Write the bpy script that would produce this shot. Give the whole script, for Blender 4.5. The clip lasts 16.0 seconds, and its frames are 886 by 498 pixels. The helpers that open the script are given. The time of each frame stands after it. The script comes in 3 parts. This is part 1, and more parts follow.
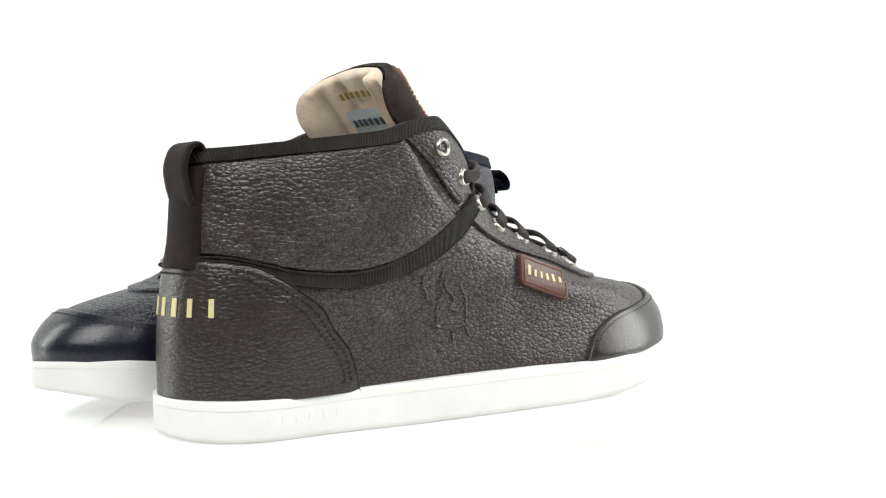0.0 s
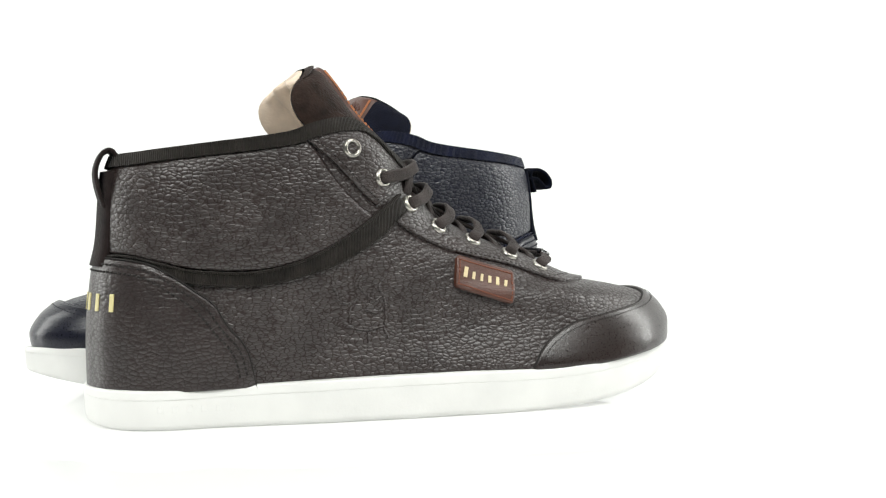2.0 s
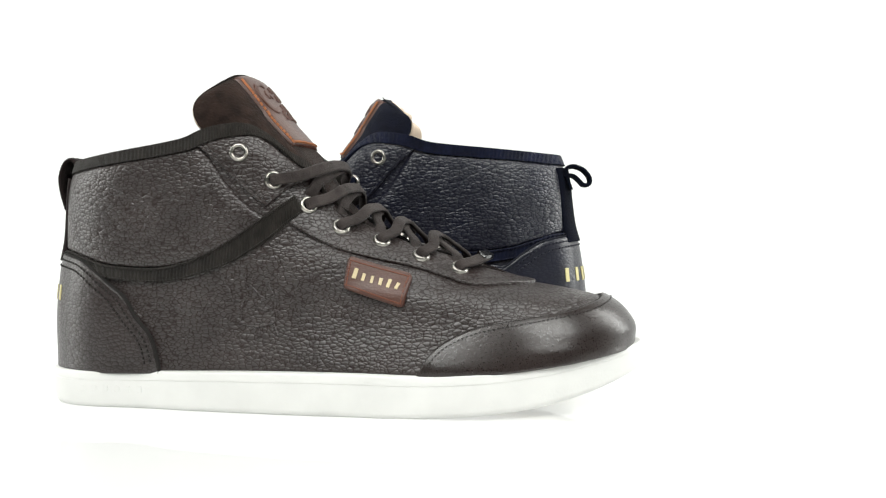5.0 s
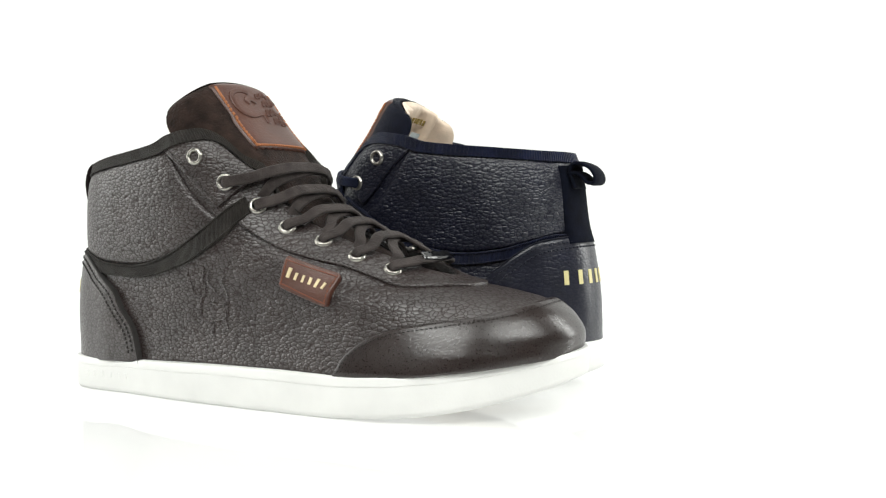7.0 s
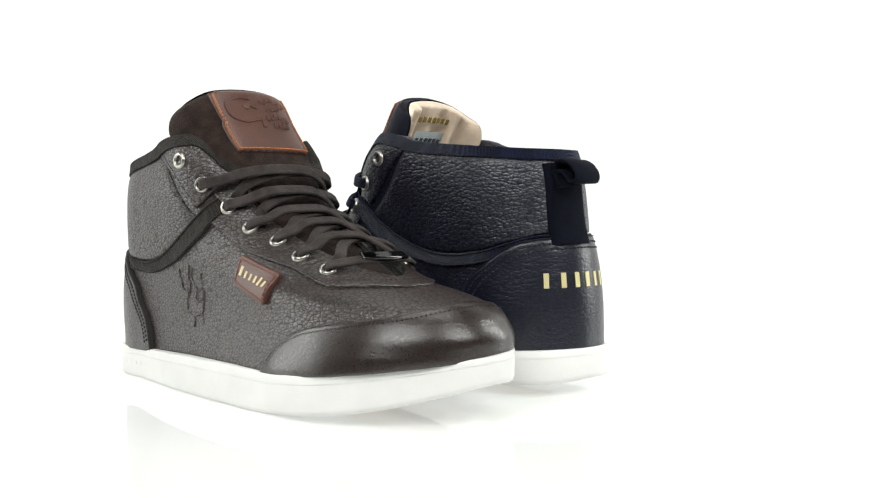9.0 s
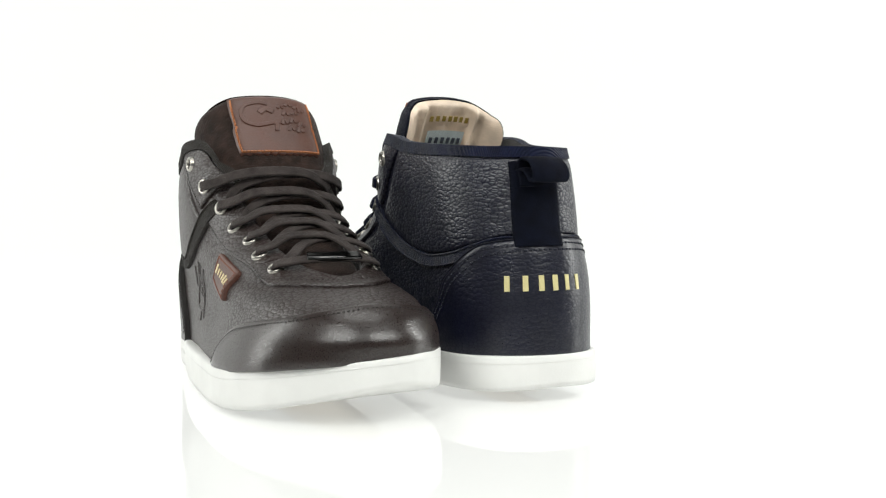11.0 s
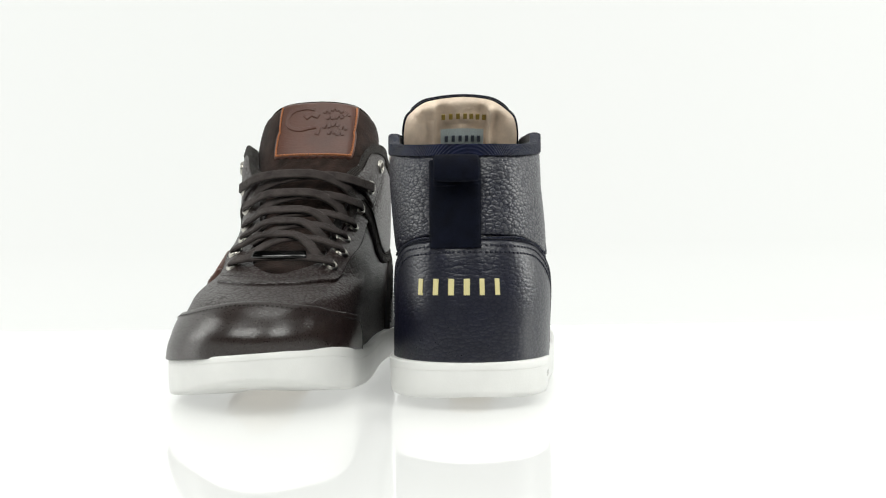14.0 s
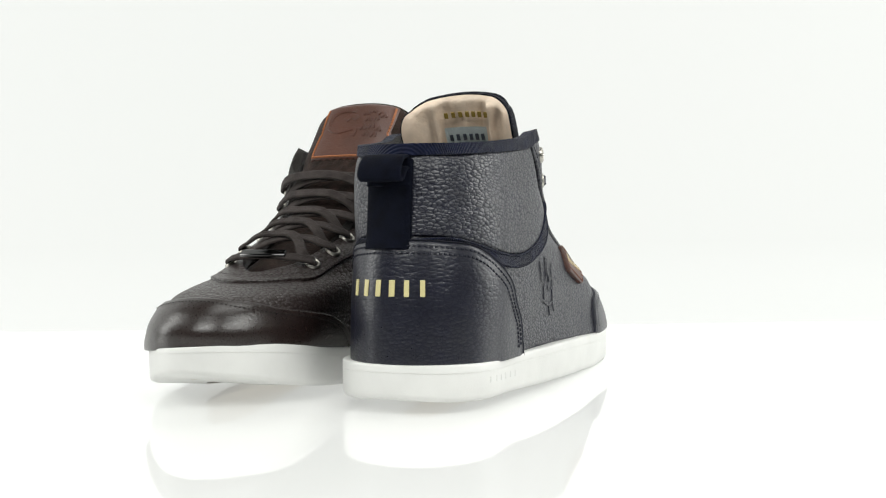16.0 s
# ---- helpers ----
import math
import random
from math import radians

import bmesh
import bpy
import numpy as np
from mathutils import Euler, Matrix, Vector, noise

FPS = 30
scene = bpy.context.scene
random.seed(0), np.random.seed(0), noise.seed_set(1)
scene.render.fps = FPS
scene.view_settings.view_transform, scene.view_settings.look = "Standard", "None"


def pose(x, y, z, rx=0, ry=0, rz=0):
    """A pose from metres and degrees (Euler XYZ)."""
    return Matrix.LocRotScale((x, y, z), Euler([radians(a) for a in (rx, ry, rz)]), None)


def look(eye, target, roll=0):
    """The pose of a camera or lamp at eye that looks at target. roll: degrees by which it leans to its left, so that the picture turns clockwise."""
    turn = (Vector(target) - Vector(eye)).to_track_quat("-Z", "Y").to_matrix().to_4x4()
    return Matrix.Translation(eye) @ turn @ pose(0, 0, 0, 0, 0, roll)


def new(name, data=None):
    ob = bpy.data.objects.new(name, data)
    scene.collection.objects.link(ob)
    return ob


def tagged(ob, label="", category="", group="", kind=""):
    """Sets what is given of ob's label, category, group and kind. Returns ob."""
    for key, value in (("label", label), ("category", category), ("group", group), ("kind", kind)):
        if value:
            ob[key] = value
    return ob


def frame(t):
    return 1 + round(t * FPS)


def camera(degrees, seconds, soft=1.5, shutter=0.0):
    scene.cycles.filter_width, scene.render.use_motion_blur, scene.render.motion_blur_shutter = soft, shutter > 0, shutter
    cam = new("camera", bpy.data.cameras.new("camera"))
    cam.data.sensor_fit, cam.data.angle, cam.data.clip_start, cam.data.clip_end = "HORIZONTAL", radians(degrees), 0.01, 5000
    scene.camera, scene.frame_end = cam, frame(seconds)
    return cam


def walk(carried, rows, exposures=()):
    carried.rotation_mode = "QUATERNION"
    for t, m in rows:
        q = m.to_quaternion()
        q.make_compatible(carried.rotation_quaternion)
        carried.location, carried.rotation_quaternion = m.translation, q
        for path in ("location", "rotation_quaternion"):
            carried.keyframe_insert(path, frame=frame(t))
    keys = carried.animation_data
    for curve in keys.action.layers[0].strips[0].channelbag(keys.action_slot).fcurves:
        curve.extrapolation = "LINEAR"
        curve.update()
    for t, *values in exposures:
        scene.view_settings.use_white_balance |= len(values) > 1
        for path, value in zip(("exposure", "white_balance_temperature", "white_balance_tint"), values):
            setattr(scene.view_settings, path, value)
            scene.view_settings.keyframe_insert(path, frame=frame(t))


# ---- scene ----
# ---------------------------------------------------------------- camera
cam = camera(44.44, 16.0, soft=1.2)
eye = Vector((0.0, -0.612, 0.0924))
aim = Vector((math.sin(0.0352), math.cos(0.0352), -0.02937))
CAM_POSE = look(eye, eye + aim, -0.53)
walk(cam, [(0.0, CAM_POSE), (16.0, CAM_POSE)], exposures=[(0.0, 0.03), (4.0, 0.03), (8.0, 0.0), (12.0, -0.15), (16.0, -0.24)])

# ---------------------------------------------------------------- light
world = bpy.data.worlds.new("studio_air")
scene.world = world
world.use_nodes = True
world.node_tree.nodes["Background"].inputs[0].default_value = (0.93, 0.97, 1.0, 1)
world.node_tree.nodes["Background"].inputs[1].default_value = 0.04


def softbox(name, at, target, sx, sy, watts, colour=(0.985, 1, 0.965)):
    data = bpy.data.lights.new(name, "AREA")
    data.shape, data.size, data.size_y, data.energy, data.color = "RECTANGLE", sx, sy, watts, colour
    lamp = new(name, data)
    lamp.matrix_world = look(Vector(at), Vector(target))
    return lamp


softbox("softbox_top", (0.0, -0.05, 1.25), (0, 0, 0), 0.75, 0.6, 4.4)
softbox("softbox_left", (-0.95, 0.06, 0.42), (0, 0, 0.08), 0.26, 0.8, 4.6)
softbox("softbox_right", (0.95, 0.10, 0.45), (0, 0, 0.08), 0.26, 0.8, 6.0)
softbox("softbox_front_left", (-0.50, -0.95, 0.95), (0, 0, 0.06), 0.70, 0.70, 11.5)
softbox("softbox_front_right", (0.60, -0.90, 0.95), (0, 0, 0.06), 0.70, 0.70, 11.5)

# ---------------------------------------------------------------- materials


def material(name):
    mat = bpy.data.materials.new(name)
    mat.use_nodes = True
    nt = mat.node_tree
    return mat, nt, nt.nodes["Principled BSDF"]


def node(nt, kind, **values):
    n = nt.nodes.new(kind)
    for key, value in values.items():
        n.inputs[key.replace("_", " ")].default_value = value
    return n


def coords(nt, scale=(1, 1, 1)):
    tc = nt.nodes.new("ShaderNodeTexCoord")
    mp = nt.nodes.new("ShaderNodeMapping")
    mp.inputs["Scale"].default_value = scale
    nt.links.new(tc.outputs["Object"], mp.inputs["Vector"])
    return mp.outputs["Vector"]


def ramp(nt, fac, stops):
    r = nt.nodes.new("ShaderNodeValToRGB")
    while len(r.color_ramp.elements) < len(stops):
        r.color_ramp.elements.new(0.5)
    for e, (pos, col) in zip(r.color_ramp.elements, stops):
        e.position, e.color = pos, (*col, 1) if len(col) == 3 else col
    nt.links.new(fac, r.inputs["Fac"])
    return r.outputs["Color"]


def shade(col, k):
    return tuple(max(0.0, c * k) for c in col)


def leather(name, col, rough, grain, depth, spec=0.5, wrinkle=0.3, crease_shade=0.75):
    """Tumbled leather: plump pebbles longer than tall, parted by creases shaded by cut gloss, with pores, broad folds
    and a change of tone.
    """
    mat, nt, bsdf = material(name)

    def math_node(op, a, b):
        m = nt.nodes.new("ShaderNodeMath")
        m.operation = op
        for socket, value in zip(m.inputs, (a, b)):
            if isinstance(value, float):
                socket.default_value = value
            else:
                nt.links.new(value, socket)
        return m.outputs[0]

    def spread(value, lo, hi, to_lo, to_hi):
        r = nt.nodes.new("ShaderNodeMapRange")
        r.interpolation_type = "SMOOTHSTEP"
        for key, v in zip(("From Min", "From Max", "To Min", "To Max"), (lo, hi, to_lo, to_hi)):
            r.inputs[key].default_value = v
        nt.links.new(value, r.inputs["Value"])
        return r.outputs["Result"]

    v = coords(nt)
    warp = node(nt, "ShaderNodeTexNoise", Scale=grain * 0.36, Detail=1.0)
    nt.links.new(v, warp.inputs["Vector"])
    add = nt.nodes.new("ShaderNodeVectorMath")
    add.operation = "MULTIPLY_ADD"
    add.inputs[1].default_value = (1.1 / grain,) * 3
    nt.links.new(warp.outputs["Color"], add.inputs[0])
    nt.links.new(coords(nt, (0.66, 0.66, 1.2)), add.inputs[2])

    def cells(scale, feature):
        n = nt.nodes.new("ShaderNodeTexVoronoi")
        n.feature = feature
        n.inputs["Scale"].default_value = scale
        if feature == "SMOOTH_F1":
            n.inputs["Smoothness"].default_value = 0.45
        nt.links.new(add.outputs[0], n.inputs["Vector"])
        return n.outputs["Distance"]

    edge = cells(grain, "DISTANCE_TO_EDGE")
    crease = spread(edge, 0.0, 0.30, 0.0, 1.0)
    dome = cells(grain, "SMOOTH_F1")
    dome = math_node("MULTIPLY", math_node("MULTIPLY", dome, dome), -1.0)
    fine = node(nt, "ShaderNodeTexNoise", Scale=grain * 3.2, Detail=3.0)
    nt.links.new(v, fine.inputs["Vector"])
    broad = node(nt, "ShaderNodeTexNoise", Scale=60.0, Detail=3.0, Roughness=0.55)
    nt.links.new(v, broad.inputs["Vector"])
    fold = node(nt, "ShaderNodeTexNoise", Scale=170.0, Detail=2.0, Distortion=0.8)
    nt.links.new(coords(nt, (1.5, 1.0, 0.7)), fold.inputs["Vector"])
    # pebbles stand out more in some places than in others
    plump = spread(broad.outputs["Fac"], 0.3, 0.7, 0.6, 1.15)
    height = math_node("MULTIPLY", math_node("ADD", dome, math_node("MULTIPLY", crease, 0.16)), plump)
    height = math_node("ADD", height, math_node("MULTIPLY", fine.outputs["Fac"], 0.07))
    height = math_node("ADD", height, math_node("MULTIPLY", broad.outputs["Fac"], wrinkle * 2))
    height = math_node("ADD", height, math_node("MULTIPLY", fold.outputs["Fac"], wrinkle * 1.2))
    bump = nt.nodes.new("ShaderNodeBump")
    bump.inputs["Strength"].default_value = 1.0
    bump.inputs["Distance"].default_value = depth
    nt.links.new(height, bump.inputs["Height"])
    nt.links.new(bump.outputs["Normal"], bsdf.inputs["Normal"])
    nt.links.new(ramp(nt, broad.outputs["Fac"], [(0.3, shade(col, 0.82)), (0.7, shade(col, 1.2))]), bsdf.inputs["Base Color"])
    # the tops stay polished; creases lose gloss to stand in for their shade
    rr = math_node("ADD", spread(fine.outputs["Fac"], 0.25, 0.75, rough - 0.05, rough + 0.08), spread(edge, 0.0, 0.16, 0.22 * crease_shade, 0.0))
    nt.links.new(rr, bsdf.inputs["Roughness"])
    nt.links.new(spread(edge, 0.0, 0.14, spec * (1 - crease_shade), spec), bsdf.inputs["Specular IOR Level"])
    return mat


def cloth(name, col, scale=1500.0, depth=0.0004, rough=0.9, sheen=0.3, mottled=0.35, stripe=None):
    """Suede, webbing and lace: matt fibres, optional ribs along one axis."""
    mat, nt, bsdf = material(name)
    v = coords(nt)
    n1 = node(nt, "ShaderNodeTexNoise", Scale=scale, Detail=3.0)
    n2 = node(nt, "ShaderNodeTexNoise", Scale=150.0, Detail=4.0)
    nt.links.new(v, n1.inputs["Vector"])
    nt.links.new(v, n2.inputs["Vector"])
    nt.links.new(ramp(nt, n2.outputs["Fac"], [(0.3, shade(col, 1 - mottled)), (0.7, shade(col, 1 + mottled))]), bsdf.inputs["Base Color"])
    bump = nt.nodes.new("ShaderNodeBump")
    bump.inputs["Distance"].default_value = depth
    height = n1.outputs["Fac"]
    if stripe:
        w = node(nt, "ShaderNodeTexWave", Scale=stripe)
        nt.links.new(coords(nt, (1, 0.4, -0.6)), w.inputs["Vector"])
        mul = nt.nodes.new("ShaderNodeMath")
        mul.operation = "MULTIPLY_ADD"
        mul.inputs[1].default_value = 1.2
        nt.links.new(w.outputs["Fac"], mul.inputs[0])
        nt.links.new(n1.outputs["Fac"], mul.inputs[2])
        height = mul.outputs[0]
    nt.links.new(height, bump.inputs["Height"])
    nt.links.new(bump.outputs["Normal"], bsdf.inputs["Normal"])
    bsdf.inputs["Roughness"].default_value = rough
    bsdf.inputs["Sheen Weight"].default_value = sheen
    bsdf.inputs["Sheen Roughness"].default_value = 0.4
    bsdf.inputs["Specular IOR Level"].default_value = 0.15
    return mat


def plain(name, col, rough=0.5, metal=0.0, bump_scale=600.0, depth=0.00012, spec=0.5, vary=0.06):
    mat, nt, bsdf = material(name)
    v = coords(nt)
    n1 = node(nt, "ShaderNodeTexNoise", Scale=bump_scale, Detail=3.0)
    n2 = node(nt, "ShaderNodeTexNoise", Scale=40.0, Detail=3.0)
    nt.links.new(v, n1.inputs["Vector"])
    nt.links.new(v, n2.inputs["Vector"])
    nt.links.new(ramp(nt, n2.outputs["Fac"], [(0.3, shade(col, 1 - vary)), (0.7, shade(col, 1 + vary * 0.6))]), bsdf.inputs["Base Color"])
    bump = nt.nodes.new("ShaderNodeBump")
    bump.inputs["Distance"].default_value = depth
    nt.links.new(n1.outputs["Fac"], bump.inputs["Height"])
    nt.links.new(bump.outputs["Normal"], bsdf.inputs["Normal"])
    bsdf.inputs["Roughness"].default_value, bsdf.inputs["Metallic"].default_value = rough, metal
    bsdf.inputs["Specular IOR Level"].default_value = spec
    return mat


BROWN = {
    "grain": leather("brown_grained_leather", (0.0185, 0.0112, 0.0100), 0.37, 540, 0.00038, 0.95, wrinkle=0.28, crease_shade=0.65),
    "smooth": leather("brown_smooth_leather", (0.0150, 0.0085, 0.0072), 0.29, 480, 0.00005, 0.75, wrinkle=0.8, crease_shade=0.15),
    "heel": leather("brown_heel_leather", (0.0160, 0.0092, 0.0084), 0.34, 540, 0.00022, 0.85, crease_shade=0.4),
    "suede": cloth("brown_suede", (0.024, 0.0145, 0.0115), 900, 0.0007, sheen=0.1, mottled=0.5),
    "web": cloth("brown_webbing", (0.022, 0.0190, 0.0165), 1800, 0.0003, stripe=420, sheen=0.1),
    "lace": cloth("brown_lace", (0.044, 0.0365, 0.0345), 1300, 0.0006, sheen=0.1),
    "tab": cloth("brown_pull_tab", (0.015, 0.010, 0.0095), 1800, 0.0003, sheen=0.1),
    "thread": plain("brown_thread", (0.012, 0.010, 0.009), 0.8),
}
NAVY = {
    "grain": leather("navy_grained_leather", (0.0030, 0.0038, 0.0125), 0.36, 540, 0.00038, 0.90, wrinkle=0.28, crease_shade=0.65),
    "smooth": leather("navy_smooth_leather", (0.0035, 0.0042, 0.013), 0.29, 480, 0.00005, 0.6, wrinkle=0.8, crease_shade=0.15),
    "heel": leather("navy_heel_leather", (0.0035, 0.0042, 0.013), 0.32, 540, 0.00014, 0.65, crease_shade=0.25),
    "suede": cloth("navy_suede", (0.004, 0.005, 0.012), 1300, 0.0005, sheen=0.1),
    "web": cloth("navy_webbing", (0.0042, 0.0065, 0.023), 1800, 0.0003, stripe=420, sheen=0.15),
    "lace": cloth("navy_lace", (0.008, 0.011, 0.028), 1500, 0.0004, sheen=0.1),
    "tab": cloth("navy_pull_tab", (0.002, 0.003, 0.008), 1800, 0.0003, rough=1.0, sheen=0.0),
    "thread": plain("navy_thread", (0.006, 0.007, 0.016), 0.8),
}
RUBBER = plain("white_rubber", (0.76, 0.76, 0.74), 0.42, bump_scale=900, depth=0.00008)
TREAD = plain("cream_tread_rubber", (0.62, 0.56, 0.45), 0.6)
LINING = leather("beige_lining_leather", (0.74, 0.60, 0.47), 0.40, 700, 0.00015, wrinkle=0.5, crease_shade=0.1)
INNER = cloth("dark_inner_lining", (0.02, 0.018, 0.017))
TAN = leather("cognac_leather", (0.068, 0.0205, 0.010), 0.40, 900, 0.00010, 0.75, wrinkle=0.12, crease_shade=0.2)
TAN_EDGE = plain("orange_thread", (0.36, 0.13, 0.05), 0.8)
BADGE_THREAD = plain("dark_red_thread", (0.17, 0.055, 0.03), 0.8)
METAL = plain("nickel", (0.46, 0.44, 0.40), 0.28, 1.0, depth=0.00002)
DARKMETAL = plain("dark_chrome", (0.10, 0.10, 0.10), 0.12, 1.0, depth=0.00002)
HOLE = plain("eyelet_hole", (0.006, 0.005, 0.005), 0.9)
GOLD = plain("pale_gold_print", (0.62, 0.55, 0.27), 0.45)
CREAM = plain("cream_print", (0.66, 0.55, 0.33), 0.5)
LABEL = cloth("pale_blue_label", (0.50, 0.56, 0.56), mottled=0.08)
INK = plain("dark_ink", (0.05, 0.06, 0.08), 0.7)
OLIVE = plain("olive_gold_print", (0.26, 0.18, 0.035), 0.6)


def table_surface():
    mat, nt, bsdf = material("glowing_white_acrylic")
    v = coords(nt)
    n = node(nt, "ShaderNodeTexNoise", Scale=3.0, Detail=2.0)
    nt.links.new(v, n.inputs["Vector"])
    nt.links.new(ramp(nt, n.outputs["Fac"], [(0.3, (0.53, 0.54, 0.53)), (0.7, (0.57, 0.57, 0.56))]), bsdf.inputs["Base Color"])
    bsdf.inputs["Roughness"].default_value = 0.04
    bsdf.inputs["IOR"].default_value = 1.40
    # even glow added to the acrylic, to thin the contact shadows
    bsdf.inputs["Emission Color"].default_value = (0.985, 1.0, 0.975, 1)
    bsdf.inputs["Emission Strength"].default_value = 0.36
    return mat


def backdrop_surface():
    mat, nt, bsdf = material("glowing_white_paper")
    # the paper's white comes mostly from an added glow, not the lamps
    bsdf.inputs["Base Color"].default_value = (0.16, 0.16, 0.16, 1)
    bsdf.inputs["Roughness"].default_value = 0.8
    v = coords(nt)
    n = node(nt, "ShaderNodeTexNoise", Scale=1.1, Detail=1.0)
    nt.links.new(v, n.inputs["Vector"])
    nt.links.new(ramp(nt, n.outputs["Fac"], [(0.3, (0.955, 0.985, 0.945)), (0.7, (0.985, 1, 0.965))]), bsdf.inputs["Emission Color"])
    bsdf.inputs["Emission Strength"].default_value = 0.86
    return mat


TABLE, PAPER = table_surface(), backdrop_surface()
WALL = plain("grey_studio_paint", (0.14, 0.14, 0.14), 0.7, bump_scale=80)

# ---------------------------------------------------------------- building helpers


def obj(name, verts, faces, mat, parent=None, label="", smooth=True):
    me = bpy.data.meshes.new(name)
    me.from_pydata([tuple(map(float, p)) for p in verts], [], faces)
    me.materials.append(mat)
    bm = bmesh.new()
    bm.from_mesh(me)
    bmesh.ops.recalc_face_normals(bm, faces=bm.faces)
    bm.to_mesh(me)
    bm.free()
    if smooth:
        me.polygons.foreach_set("use_smooth", [True] * len(me.polygons))
    ob = new(name, me)
    if parent:
        ob.parent = parent
    return tagged(ob, label) if label else ob


def grid_faces(nu, nv, base=0, close_u=False):
    out = []
    for i in range(nu if close_u else nu - 1):
        j = (i + 1) % nu
        for k in range(nv - 1):
            out.append((base + i * nv + k, base + j * nv + k, base + j * nv + k + 1, base + i * nv + k + 1))
    return out


# ---------------------------------------------------------------- setting
def make_table():
    w, r, y1 = 0.62, 0.07, 0.30
    section = [(-0.34, 0.0), (-0.2, 0.0), (0.0, 0.0), (y1, 0.0)]
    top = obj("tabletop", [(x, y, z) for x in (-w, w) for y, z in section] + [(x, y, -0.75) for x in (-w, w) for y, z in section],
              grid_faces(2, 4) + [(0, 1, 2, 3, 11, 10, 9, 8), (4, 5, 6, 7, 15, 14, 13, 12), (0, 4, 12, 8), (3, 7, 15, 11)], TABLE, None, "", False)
    tagged(top, "glossy white acrylic display table with an added glow and soft reflections", "table", kind="structure")
    # the plain room that closes the place
    def slab(name, corners, label):
        wall = obj(name, corners, [(0, 1, 2, 3)], WALL, None, "", False)
        tagged(wall, label, "wall" if "wall" in name else name, kind="structure")

    a, b, c, d, lo, hi = -2.2, 2.2, -2.4, 1.2, -0.75, 2.5
    slab("floor", [(a, c, lo), (b, c, lo), (b, d, lo), (a, d, lo)], "plain grey studio floor around the table")
    slab("ceiling", [(a, c, hi), (b, c, hi), (b, d, hi), (a, d, hi)], "plain grey studio ceiling")
    slab("wall_north", [(a, d, lo), (b, d, lo), (b, d, hi), (a, d, hi)], "plain grey studio wall behind the backdrop")
    slab("wall_south", [(a, c, lo), (b, c, lo), (b, c, hi), (a, c, hi)], "plain grey studio wall")
    slab("wall_west", [(a, c, lo), (a, d, lo), (a, d, hi), (a, c, hi)], "plain grey studio wall")
    slab("wall_east", [(b, c, lo), (b, d, lo), (b, d, hi), (b, c, hi)], "plain grey studio wall")
    sweep = [(y1 + 0.001, -0.002)] + [(y1 + 0.02 + r * math.sin(a), -0.002 + r - r * math.cos(a)) for a in np.linspace(0, math.pi / 2, 10)]
    sweep += [(y1 + 0.02 + r, 0.5), (y1 + 0.02 + r, 0.8)]
    n = len(sweep)
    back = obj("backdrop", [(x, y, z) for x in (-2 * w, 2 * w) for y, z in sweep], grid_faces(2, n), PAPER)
    tagged(back, "plain white paper backdrop behind the table, its lit white put in as glow", "backdrop", kind="structure")


make_table()

# ---------------------------------------------------------------- the last: one smooth skin under the whole upper
def table(x, xs, ys):
    """Monotone cubic through a short table."""
    n = len(xs)
    if x <= xs[0]:
        return ys[0]
    if x >= xs[-1]:
        return ys[-1]
    i = 0
    while x > xs[i + 1]:
        i += 1

    def slope(k):
        if k == 0:
            return (ys[1] - ys[0]) / (xs[1] - xs[0])
        if k == n - 1:
            return (ys[-1] - ys[-2]) / (xs[-1] - xs[-2])
        a, b = (ys[k] - ys[k - 1]) / (xs[k] - xs[k - 1]), (ys[k + 1] - ys[k]) / (xs[k + 1] - xs[k])
        return 0.0 if a * b <= 0 else 2 * a * b / (a + b)

    h = xs[i + 1] - xs[i]
    t = (x - xs[i]) / h
    return ((2 * t**3 - 3 * t * t + 1) * ys[i] + (t**3 - 2 * t * t + t) * h * slope(i)
            + (3 * t * t - 2 * t**3) * ys[i + 1] + (t**3 - t * t) * h * slope(i + 1))


# heel line, instep line and half widths of the upper; x runs from heel to toe, the outer side is -y
BACK = ((0, .02, .036, .066, .082, .112, .125, .14), (.0048, .0042, .0040, .0064, .0098, .0125, .0165, .018))
RIDGE = ((0, .02, .031, .0366, .0441, .0502, .0526, .0564, .0612, .0655, .072, .077, .084, .092, .106, .119, .130, .142, .157, .172),
         (.2980, .2982, .2984, .2988, .2948, .2878, .2836, .2680, .242, .231, .2175, .203, .186, .170, .155, .1475, .138, .126, .1125, .103))
WX = (0, .045, .105, .165, .216, .264, .304)
WZ = (.022, .05, .08, .125)
WLAT = ((.035, .0380, .0440, .0512, .0555, .0505, .037), (.0355, .039, .043, .0452, .0478, .0450, .036),
        (.033, .0375, .0445, .0455, .047, .042, .03), (.033, .038, .0456, .0478, .047, .04, .03))
WMED = ((.034, .0355, .0340, .0355, .0362, .0375, .0315), (.034, .035, .0338, .0358, .0392, .0392, .034),
        (.033, .034, .034, .0368, .041, .04, .03), (.033, .035, .0375, .0385, .040, .04, .03))
ROUND = ((.03, .045, .06, .08, .098, .125), (.06, .08, .10, .095, .06, .04))


# how much wider the ankle stands on the outer (-1) and inner (1) side of the shoe in hand
ANKLE = {-1: 0.0, 1: 0.0}


